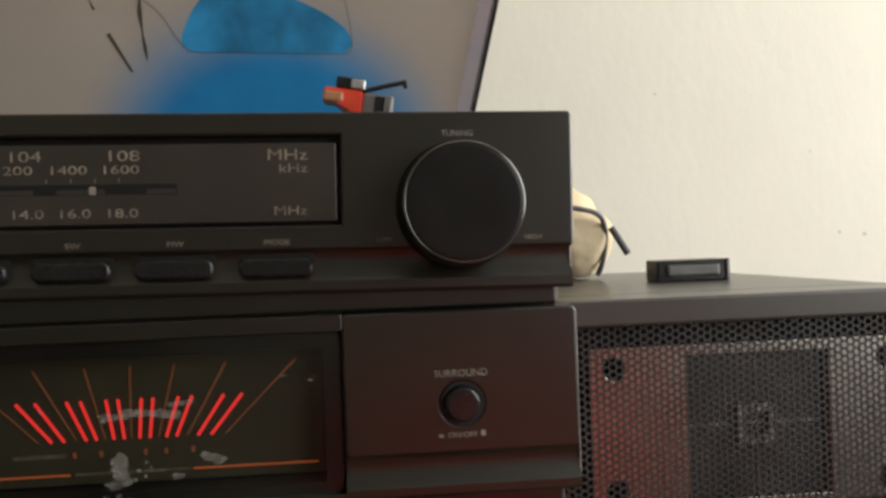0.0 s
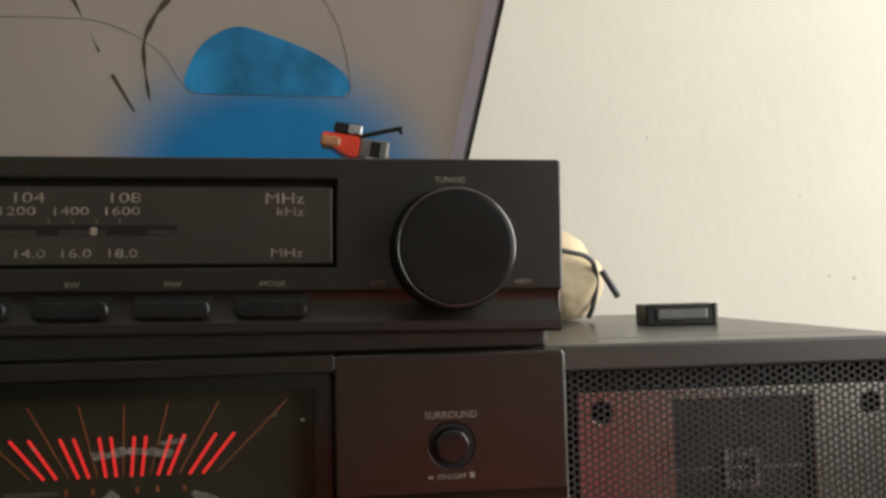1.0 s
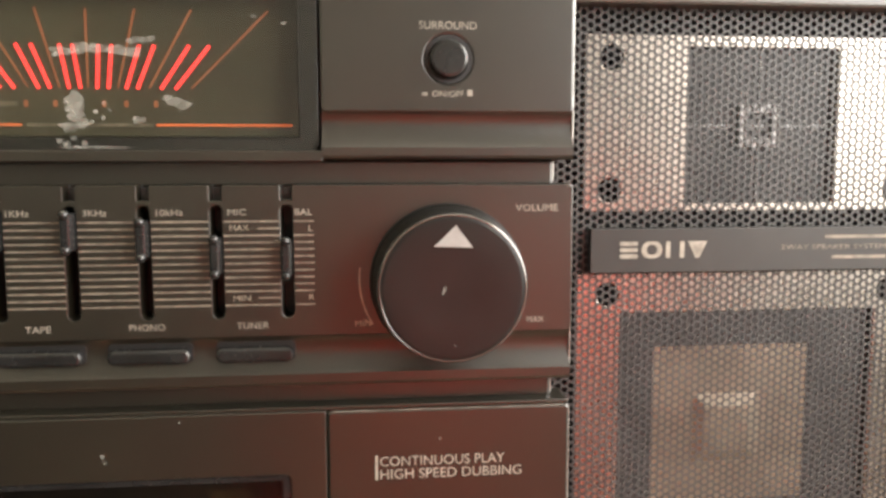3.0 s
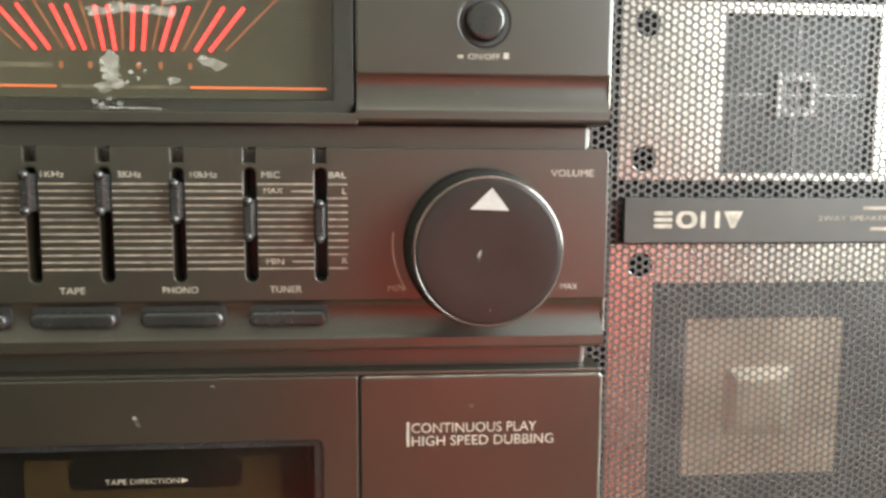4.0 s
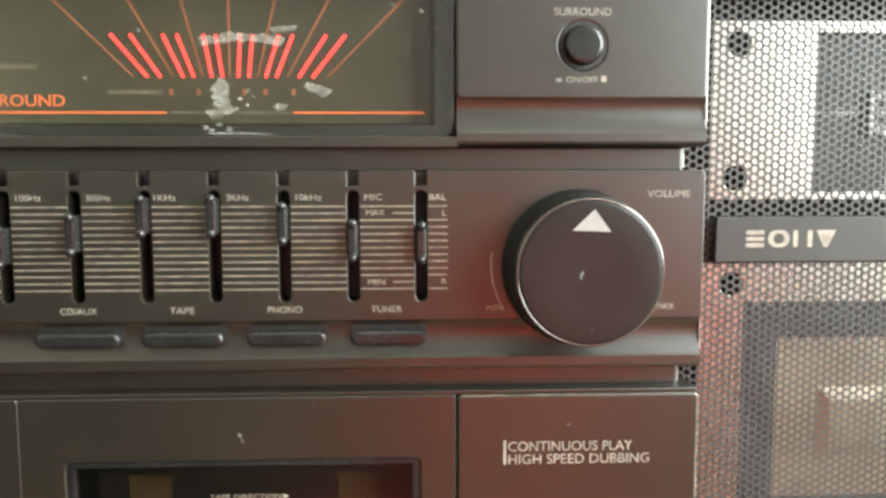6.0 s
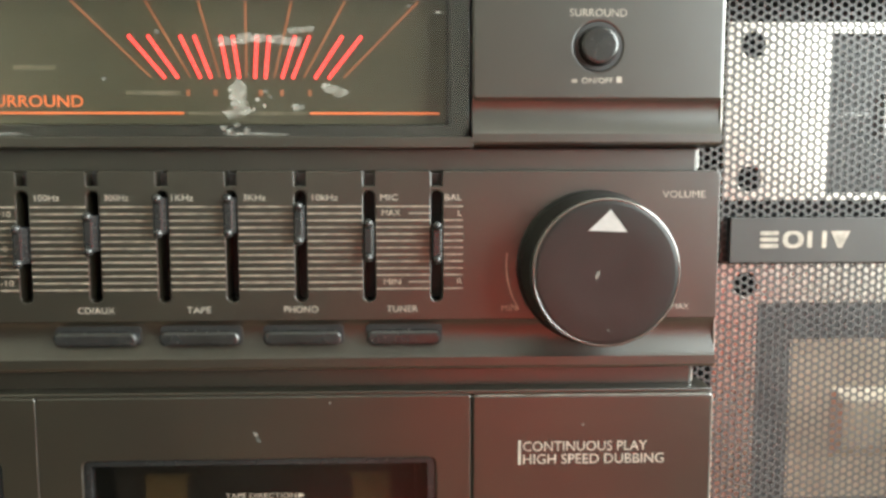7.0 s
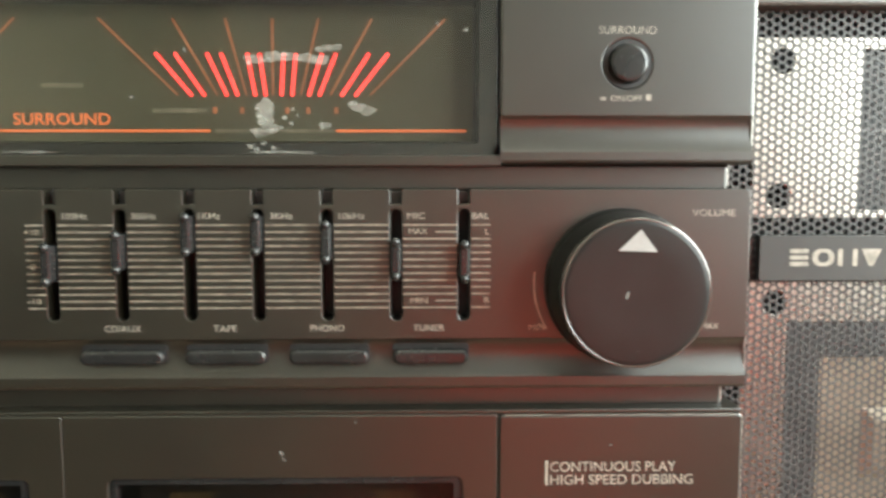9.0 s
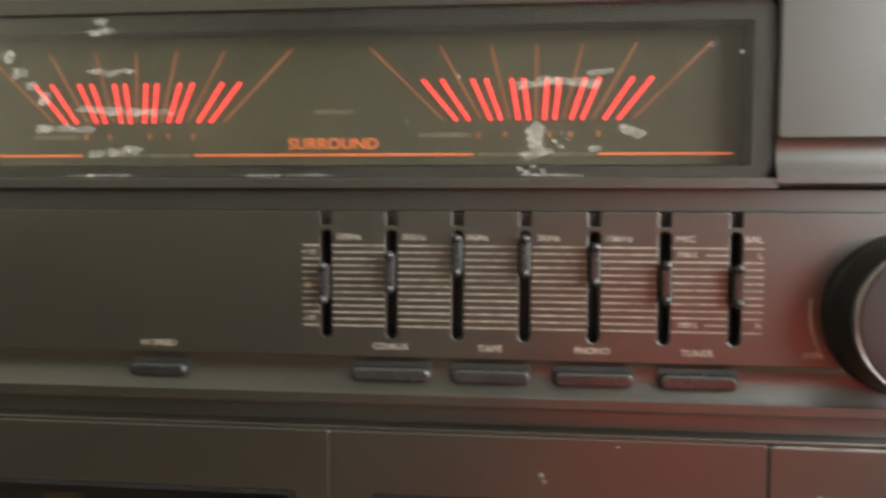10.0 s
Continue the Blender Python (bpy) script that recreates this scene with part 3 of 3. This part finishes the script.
def deck_door(x0, x1):
    d = plate("cassette_door", rrect(x0, x1, 14, 138.8, 0.5), [rrect(x0 + 12.6, x1 - 10.2, 45, 119.6, 2.6)], 0, 5, PANEL, deck, 0.5, "hinged cassette door with a smoked window")
    plate("window_frame", rrect(x0 + 13.2, x1 - 10.8, 45.6, 118.9, 2.2), [rrect(x0 + 15.0, x1 - 12.8, 47, 117.6, 0.6)], 0.8, 4, BLACK, d, 0.4)
    plate("frame_edge", rrect(x0 + 14.2, x1 - 12.0, 46.2, 118.4, 1.0), [rrect(x0 + 15.4, x1 - 13.2, 47.4, 117.2, 0.6)], 0.5, 0.6, BLACK, d, 0.1, "thin dark rim of the window")
    g = plate("window", rrect(x0 + 14.6, x1 - 12.4, 46.6, 118.0, 0.6), [], 2.0, 1.2, DOORGLASS, d, 0.05, "dark smoked window")
    g.visible_shadow = False
    part("compartment", box(x0 + 10, x1 - 8, 26, 28, 40, 124), CHASSIS, d)
    text("TAPE DIRECTION", (x0 + x1) / 2 + 0.8, 106.4, 1.6, 22.5, 1.9, INKDIM, d)
    plate("direction_mark", [(x0 + 79.8, 105.6), (x0 + 81.8, 106.4), (x0 + 79.8, 107.2)], [], 1.85, 0.1, INKDIM, d, 0.01)
    c = part("cassette", box(x0 + 17, x1 - 17, 13, 25, 56, 119, 1), TAPE, d, "smoky cassette with a yellow label")
    plate("label", rrect(x0 + 27.5, x1 - 25.5, 70, 109.5, 1), [rrect(x0 + 41, x1 - 38, 99, 109.4, 3)], 12.8, 0.4, TAPELABEL, c, 0.02, "yellowed paper label")
    for hx in (x0 + 45, x1 - 48):
        part("hub", lathe([(5.5, 13), (5.5, 12.0), (4.0, 12.0), (3.8, 13)], hx, 86, 24), INKDIM, c)


stain([(-143.4, 127.2), (-142.6, 125.2)], (0.9, 0.9), -0.04, deck, 41)
stain([(-40, 129.2)], (0.8, 0.4), -0.04, deck, 42)
stain([(-120, 137)], (0.6, 0.4), -0.04, deck, 44)
deck_door(-210.6, -76.2)
deck_door(-346.0, -211.6)
plate("print_bar", rrect(-60.6, -59.8, 116.2, 124.2), [], -0.06, 0.1, INK, deck, 0.01)
text("CONTINUOUS PLAY", -39.2, 122.2, 3.2, 39.8, -0.06, INK, deck)
text("HIGH SPEED DUBBING", -36.4, 118.0, 3.2, 45.2, -0.06, INK, deck)

# painted highlights down the right-hand corners
for z0, z1, who in ((286, 340.8, tuner), (218.5, 276, amp), (149, 208, eq), (13, 138, deck)):
    edge_glint(XR + 0.15, 0.45, z0, z1, who)
for z0, z1 in ((279.5, 284.4), (210.4, 216.8), (141.2, 147.4)):
    edge_glint(XR - 4.4, 6.7, z0, z1, stereo)

# light caught by the top edges, laid on as thin pale strips
EDGE = material("pale_edge_glint", (0.24, 0.225, 0.195), 0.4, 0.1, 0.3, 120)
ends = (XL + 2, *(v for x in SX for v in (x - 2.8, x + 2.8)), XR - 1.6)
for x0, x1 in zip(ends[::2], ends[1::2]):
    part("top_edge_glint", box(x0, x1, 0.12, 0.6, 208.85, 209.3, 0.1), EDGE, eq, "pale strip for the top edge highlight")
for x0, x1 in ((-345, -212.4), (-209.8, -77.0), (-73.4, XR - 2)):
    part("top_edge_glint", box(x0, x1, 0.2, 0.7, 138.5, 138.95, 0.1), EDGE, deck, "pale strip for the top edge highlight")

# ---- loudspeaker ----
spk = empty("loudspeaker", "small dark loudspeaker with perforated metal grille beside the stereo", "loudspeaker")
SL, SR, ST, SB = -2.6, 141.0, 277.5, 0.0
part("cabinet", box(SL, SR, 41, 240, SB, ST, 0.8), CAB, spk, "dark vinyl cabinet")
for x0, x1, z0, z1 in ((SL, SR, ST - 9.5, ST), (SL, SR, SB, SB + 6), (SR - 2.4, SR, SB + 6.2, ST - 9.7)):
    part("front_frame", box(x0, x1, 15.0, 40.9, z0, z1, 1.1, seg=3), CAB, spk)
HX = (20.6, 124.6)
plate("tweeter_plate", rrect(11.4, 133.6, 199.8, 259.1), [rrect(47.2, 101.8, 202.0, 255.8)] + [ring(x, z, 4.4, 24) for x in HX for z in (251.6, 206.9)], 22.0, 1.5, ALU, spk, 0.2, "silver tweeter plate")
tw = plate("tweeter", rrect(47.6, 101.4, 202.4, 255.4), [], 24.5, 2, TWEET, spk, 0.2, "square black tweeter membrane")
plate("tweeter_seam", rrect(74.1, 75.1, 202.6, 255.2), [], 24.2, 0.4, DULLSILVER, tw, 0.02)
plate("tweeter_seam", rrect(47.8, 101.2, 228.5, 229.6), [], 24.2, 0.4, DULLSILVER, tw, 0.02)
plate("centre_ring", rrect(66.6, 81.4, 221.6, 236.4, 1.0), [rrect(69.6, 78.4, 224.6, 233.4, 0.8)], 22.6, 1.5, DULLSILVER, tw, 0.2, "tarnished metal ring")
plate("woofer_plate", rrect(10.2, 134.0, 40, 177.6), [rrect(25.0, 120.2, 68, 164.2)] + [ring(x, z, 4.4, 24) for x in HX for z in (170.6, 48)], 22.0, 1.5, ALU, spk, 0.2, "silver woofer plate")
wf = plate("woofer_surround", rrect(25.3, 119.9, 68.4, 163.8), [rrect(38.4, 97.6, 92.4, 151.2)], 24.5, 4, TWEET, spk, 0.3, "black square rubber surround")


def flat_cone(rings, y_back):
    """Square rings (x0, x1, z0, z1, y) stepping inwards, closed by the last one; millimetres."""
    bm = bmesh.new()
    loops = [[bm.verts.new((x * MM, y * MM, z * MM)) for x, z in rrect(x0, x1, z0, z1)] for x0, x1, z0, z1, y in rings]
    back = [bm.verts.new((v.co.x, y_back * MM, v.co.z)) for v in loops[0]]
    for p, q in zip([back] + loops, loops):
        for i in range(4):
            bm.faces.new((p[i], p[(i + 1) % 4], q[(i + 1) % 4], q[i]))
    bm.faces.new(loops[-1])
    bmesh.ops.recalc_face_normals(bm, faces=bm.faces[:])
    return bm


part("woofer_cone", flat_cone([(38.8, 97.2, 92.8, 150.8, 25.2), (54.5, 79.5, 107.5, 133.0, 25.3), (58.8, 75.4, 111.5, 128.2, 24.1), (62.0, 72.4, 115.0, 125.0, 24.0)], 28.5), CONE, wf, "flat square silver cone with a raised middle")
part("back_board", box(SL + 0.1, SR - 2, 38, 40, SB + 4, ST - 10), BACKCLOTH, spk)
badge = plate("badge", rrect(13.6, 132.0, 178.8, 193.6, 0.4), [], 18.6, 2.4, CHASSIS, spk, 0.3, "dark name bar with silver print")
for x0, x1, z0, z1 in ((23.6, 29.9, 187.9, 189.3), (23.6, 29.9, 185.8, 187.1), (23.6, 29.9, 183.6, 185.0), (39.9, 41.5, 183.6, 189.3), (44.9, 46.5, 183.6, 189.3)):
    plate("badge_mark", rrect(x0, x1, z0, z1, 0.4), [], 18.5, 0.3, INK, badge, 0.02)
plate("badge_mark", rrect(31.3, 38.6, 183.6, 189.3, 2.6), [rrect(33.1, 36.8, 184.7, 188.2, 1.6)], 18.5, 0.3, INK, badge, 0.02)
plate("badge_mark", [(47.8, 189.3), (54.6, 189.3), (51.9, 183.6), (50.5, 183.6)], [], 18.5, 0.3, INK, badge, 0.02)
text("2WAY SPEAKER SYSTEM", 101.0, 186.9, 1.7, 39.0, 18.45, INKLINE, badge)
for xa, xb, z in ((97.6, 120.6, 190.4), (100.5, 120.6, 183.2)):
    plate("badge_line", rrect(xa, xb, z - 0.55, z + 0.55), [], 18.5, 0.2, INKLINE, badge, 0.02)
plate("red_mark", rrect(122.8, 131.4, 180.0, 192.6, 0.3), [], 18.4, 0.4, STYLUS, badge, 0.05, "small red corner mark")


def mesh_grille(x0, x1, z0, z1, y, pitch=2.75, hole=1.08, thick=0.2):
    """Perforated sheet: staggered columns of round holes."""
    verts, faces = [], []
    col = pitch * 0.866
    nx = int((x1 - x0) / col)
    N = 12
    hexa = [(math.cos(radians(60 * k)), math.sin(radians(60 * k))) for k in range(6)]
    R = pitch / math.sqrt(3)
    for i in range(nx + 1):
        cx = x0 + (i + 0.5) * col
        cz = z0 + (pitch / 2 if i % 2 else 0) + pitch / 2
        while cz < z1 - pitch * 0.4:
            o = len(verts)
            for k in range(N):
                a = 2 * math.pi * k / N
                verts.append((cx + hole * math.cos(a), y, cz + hole * math.sin(a)))
            for k in range(N):
                a = 2 * math.pi * k / N
                h0, h1 = hexa[(k // 2) % 6], hexa[(k // 2 + 1) % 6]
                f = (k % 2) * 0.5
                verts.append((cx + R * (h0[0] * (1 - f) + h1[0] * f), y, cz + R * (h0[1] * (1 - f) + h1[1] * f)))
            for k in range(N):
                a = 2 * math.pi * k / N
                verts.append((cx + hole * 0.97 * math.cos(a), y + thick, cz + hole * 0.97 * math.sin(a)))
            for k in range(N):
                j = (k + 1) % N
                faces.append((o + k, o + j, o + N + j, o + N + k))
                faces.append((o + k, o + 2 * N + k, o + 2 * N + j, o + j))
            cz += pitch
    me = bpy.data.meshes.new("grille")
    me.from_pydata([(a * MM, b * MM, c * MM) for a, b, c in verts], [], faces)
    return me


g = part("grille", mesh_grille(SL + 0.1, SR - 2.4, SB + 5, ST - 8.0, 21.7), GRILLE, spk, "dark perforated metal grille")
g["kind"] = "stuff"

# ---- on the loudspeaker ----
bracket = empty("black_plastic_clip", "small black plastic clip with a clear glossy insert on the loudspeaker", "clip")
part("shell", box(70.5, 106, 108, 124, ST, ST + 10.6, 0.8), BLACK, bracket)
part("end_cap", box(104.6, 106.4, 106.8, 110, ST + 0.1, ST + 10.7, 0.4), ARMGREY, bracket)
part("insert", box(75.0, 101.5, 106.6, 108.4, ST + 2.4, ST + 8.4, 1.3), ARMGREY, bracket, "clear glossy insert")

# ---- record player on top ----
player = empty("record_player", "record player with raised tinted dust cover on top of the stereo", "record player")
part("plinth", box(XL + 4, XR - 8, 16, 259, 341.4, 343.6, 0.8), CHASSIS, player).matrix_world = TILT
part("platter", lathe([(0, 0), (134, 0), (134, 3.4), (133, 4.2), (0, 4.2)], 0, 0, 96), ARMGREY, player, "grey platter").matrix_world = TILT @ Matrix.Translation((-0.19, 0.18, 0.3437)) @ Matrix.Rotation(radians(90), 4, "X")
LID = Matrix.Translation((0.0022, 0.22, 0.392)) @ Matrix.Rotation(math.atan2(0.45, 0.893), 4, "X")
lid_glass = plate("dust_cover", [(-345, -48), (-11.8, -48), (40.4, 230), (-390, 230)], [], 0, 3, LIDGLASS, player, 0.4, "tinted clear acrylic dust cover")
lid_glass.matrix_world = LID
lid_glass.visible_shadow = False
rim_o = plate("cover_rim", [(-12.6, -48), (-11.0, -48), (41.2, 230), (39.6, 230)], [], -6, 10, BLACK, lid_glass, 0.2, "dark edge of the cover")


def print_material():
    """Beige airbrushed print with a soft blue mound."""
    m = material("airbrushed_print", (0.50, 0.43, 0.375), 0.6, 0, 0.04, 12)
    n, l = m.node_tree.nodes, m.node_tree.links
    p = n["Principled BSDF"]
    base = p.inputs["Base Color"].links[0].from_socket
    co = n.new("ShaderNodeTexCoord")
    sub = n.new("ShaderNodeVectorMath")
    sub.operation = "SUBTRACT"
    sub.inputs[1].default_value = (-0.129, 0.0, -0.045)
    l.new(co.outputs["Object"], sub.inputs[0])
    div = n.new("ShaderNodeVectorMath")
    div.operation = "DIVIDE"
    div.inputs[1].default_value = (0.124, 1.0, 0.114)
    l.new(sub.outputs[0], div.inputs[0])
    ln = n.new("ShaderNodeVectorMath")
    ln.operation = "LENGTH"
    l.new(div.outputs[0], ln.inputs[0])
    r = n.new("ShaderNodeMapRange")
    r.interpolation_type = "SMOOTHSTEP"
    r.inputs[1].default_value, r.inputs[2].default_value, r.inputs[3].default_value, r.inputs[4].default_value = 0.56, 1.02, 1.0, 0.0
    l.new(ln.outputs["Value"], r.inputs[0])
    bl = n.new("ShaderNodeTexNoise")
    bl.inputs["Scale"].default_value = 30
    l.new(co.outputs["Object"], bl.inputs["Vector"])
    blue = n.new("ShaderNodeMix")
    blue.data_type = "RGBA"
    blue.inputs[6].default_value, blue.inputs[7].default_value = (0.008, 0.19, 0.50, 1), (0.020, 0.30, 0.66, 1)
    l.new(bl.outputs[0], blue.inputs[0])
    mx = n.new("ShaderNodeMix")
    mx.data_type = "RGBA"
    l.new(r.outputs[0], mx.inputs[0]), l.new(base, mx.inputs[6]), l.new(blue.outputs[2], mx.inputs[7])
    l.new(mx.outputs[2], p.inputs["Base Color"])
    return m


PRINT = print_material()
sheet = plate("printed_sheet", [(-330, -47), (-22.1, -47), (28.1, 220), (-372, 220)], [], -1.2, 0.6, PRINT, lid_glass, 0.05, "beige print with a soft blue mound and ink strokes")
BLUE2 = material("light_blue_print", (0.035, 0.31, 0.64), 0.5, 0, 0.28, 32)
crisp = smooth_line([(-176, 34), (-175.6, 41.2), (-163.6, 59.8), (-144.4, 69.8), (-126.7, 66.5), (-97.4, 54.6), (-81, 42.6), (-77.5, 33)], 5)
plate("blue_crest", crisp[::-1] + [(-83, 29.0), (-170, 30.8)][::-1], [], -1.3, 0.1, BLUE2, sheet, 0.01, "brighter blue crest")
INKDARK = material("olive_ink", (0.10, 0.085, 0.06), 0.6)
line = smooth_line([(-345, 72), (-276, 74.5), (-233.7, 74), (-216.6, 71.4), (-201.7, 65), (-187.1, 53.5), (-179.7, 40.1), (-174.9, 33.3), (-168.5, 30.8), (-125, 29.6), (-85.1, 28.4), (-78.7, 31.2), (-77.8, 37.4), (-79.7, 54.3), (-84.5, 72.4), (-92.6, 86.8), (-104, 102), (-122, 115)])
ribbon("ink_line", line, 0.32, -1.5, INKDARK, sheet)
ribbon("ink_stroke", smooth_line([(-237, 104), (-232.8, 87.1), (-228.8, 74.6), (-222.6, 55.4)]), [1.5 + 1.5 * math.sin(i * 0.35) for i in range(19)], -1.45, INKDARK, sheet)
ribbon("ink_stroke", smooth_line([(-166, 99), (-177.6, 87), (-188.9, 74.5), (-196.6, 60.1), (-198, 41.9), (-197.8, 25.6)]), [3.4 - 2.4 * i / 30 + 0.8 * math.sin(i) for i in range(31)], -1.45, INKDARK, sheet)
ribbon("ink_stroke", smooth_line([(-217.4, 42.1), (-212.6, 31), (-207.7, 19.8)]), [2.4 - 0.1 * i for i in range(13)], -1.45, INKDARK, sheet)


def tonearm():
    turn = Matrix.Translation((-0.064, 0, 0.359)) @ Matrix.Rotation(radians(9), 4, "Y") @ Matrix.Translation((0.064, 0, -0.359))

    def piece(name, bm, mat, parent, label=""):
        bmesh.ops.transform(bm, matrix=turn, verts=bm.verts[:])
        return part(name, bm, mat, parent, label)

    arm = piece("headshell", box(-63.5, -51, 58, 72, 352.5, 361.0, 1.0), ARMGREY, player, "grey headshell with an orange-red cartridge")
    piece("headshell_slot", box(-58.5, -54, 57.6, 60, 353.5, 360, 0.3), BLACK, arm)
    piece("contact_pins", box(-60, -53, 57.2, 59, 351.2, 353.2, 0.4), SILVER, arm)
    piece("cartridge_top", box(-74.5, -63.5, 56, 70, 361, 365.8, 0.8), BLACK, arm)
    piece("cartridge_plate", box(-68.5, -62.8, 55.4, 57, 361.4, 365.2, 0.5), SILVER, arm)
    bm = bmesh.new()
    outline = [(-79, 358.2), (-78.6, 360.8), (-63.4, 360.8), (-63.4, 352.2), (-66.5, 351.6), (-71.5, 353.6)]
    for y in (55.5, 68):
        bm.faces.new([bm.verts.new((x * MM, y * MM, z * MM)) for x, z in outline])
    bm.faces.ensure_lookup_table()
    a, b = bm.faces[0], bm.faces[1]
    va, vb = list(a.verts), list(b.verts)
    for i in range(6):
        bm.faces.new((va[i], va[(i + 1) % 6], vb[(i + 1) % 6], vb[i]))
    bmesh.ops.recalc_face_normals(bm, faces=bm.faces[:])
    bmesh.ops.bevel(bm, geom=bm.edges[:], offset=0.5 * MM, segments=2, affect="EDGES")
    piece("stylus", bm, STYLUS, arm, "orange-red stylus holder")
    piece("stylus_tip", box(-79.2, -70.5, 55.2, 66, 355.0, 359.8, 1.2), AMBER, arm, "amber stylus tip")
    tube("finger_lift", [(-64, 60, 361.4), (-58, 60, 362.6), (-50, 60, 364.2), (-46, 60, 364.8)], 1.0, BLACK, arm)
    part("lift_tip", box(-47, -45.2, 58.6, 61.4, 362.4, 365.6, 0.4), BLACK, arm)
    tube("arm_tube", [(-54, 70, 354), (-46, 140, 353), (-36, 230, 352)], 3.0, ARMGREY, arm)
    part("arm_base", lathe([(0, 0), (14, 0), (14, 14), (0, 14)], 0, 0, 32), BLACK, player).matrix_world = Matrix.Translation((-0.036, 0.232, 0.3430)) @ Matrix.Rotation(radians(90), 4, "X")
    arm.location = (-0.0037, 0, 0.0009)


tonearm()

# ---- cream bundle on the loudspeaker ----
bag = empty("cream_cloth_pouch", "cream cloth pouch tied with a dark grey cord on the loudspeaker", "pouch")
bm = bmesh.new()
bmesh.ops.create_icosphere(bm, subdivisions=5, radius=1)
for v in bm.verts:
    d = 1 + 0.08 * noise.noise(v.co * 1.7) + 0.03 * noise.noise(v.co * 5)
    up = max(0.0, v.co.z)
    d *= 1 - 0.07 * math.exp(-((v.co.z - 0.42) / 0.12) ** 2)
    v.co = (0.036 - 0.012 * up ** 1.6 + v.co.x * 0.034 * d, 0.182 + v.co.y * 0.034 * d, 0.3042 + max(-0.86, v.co.z * d) * 0.0295)
part("pouch", bm, CREAM, bag, smooth=True)
tube("cord", [(18, 146, 320), (39, 140, 316), (50, 144, 313), (56, 152, 306.5), (58, 158, 297), (56, 160, 285), (55, 164, 280.2)], 1.4, CORD, bag, "dark grey cord")
tube("cord_end", [(59, 150, 306), (63, 149, 299), (67.5, 149, 291.5)], 1.95, CORD, bag)
bag.location = (0.0025, 0, 0)
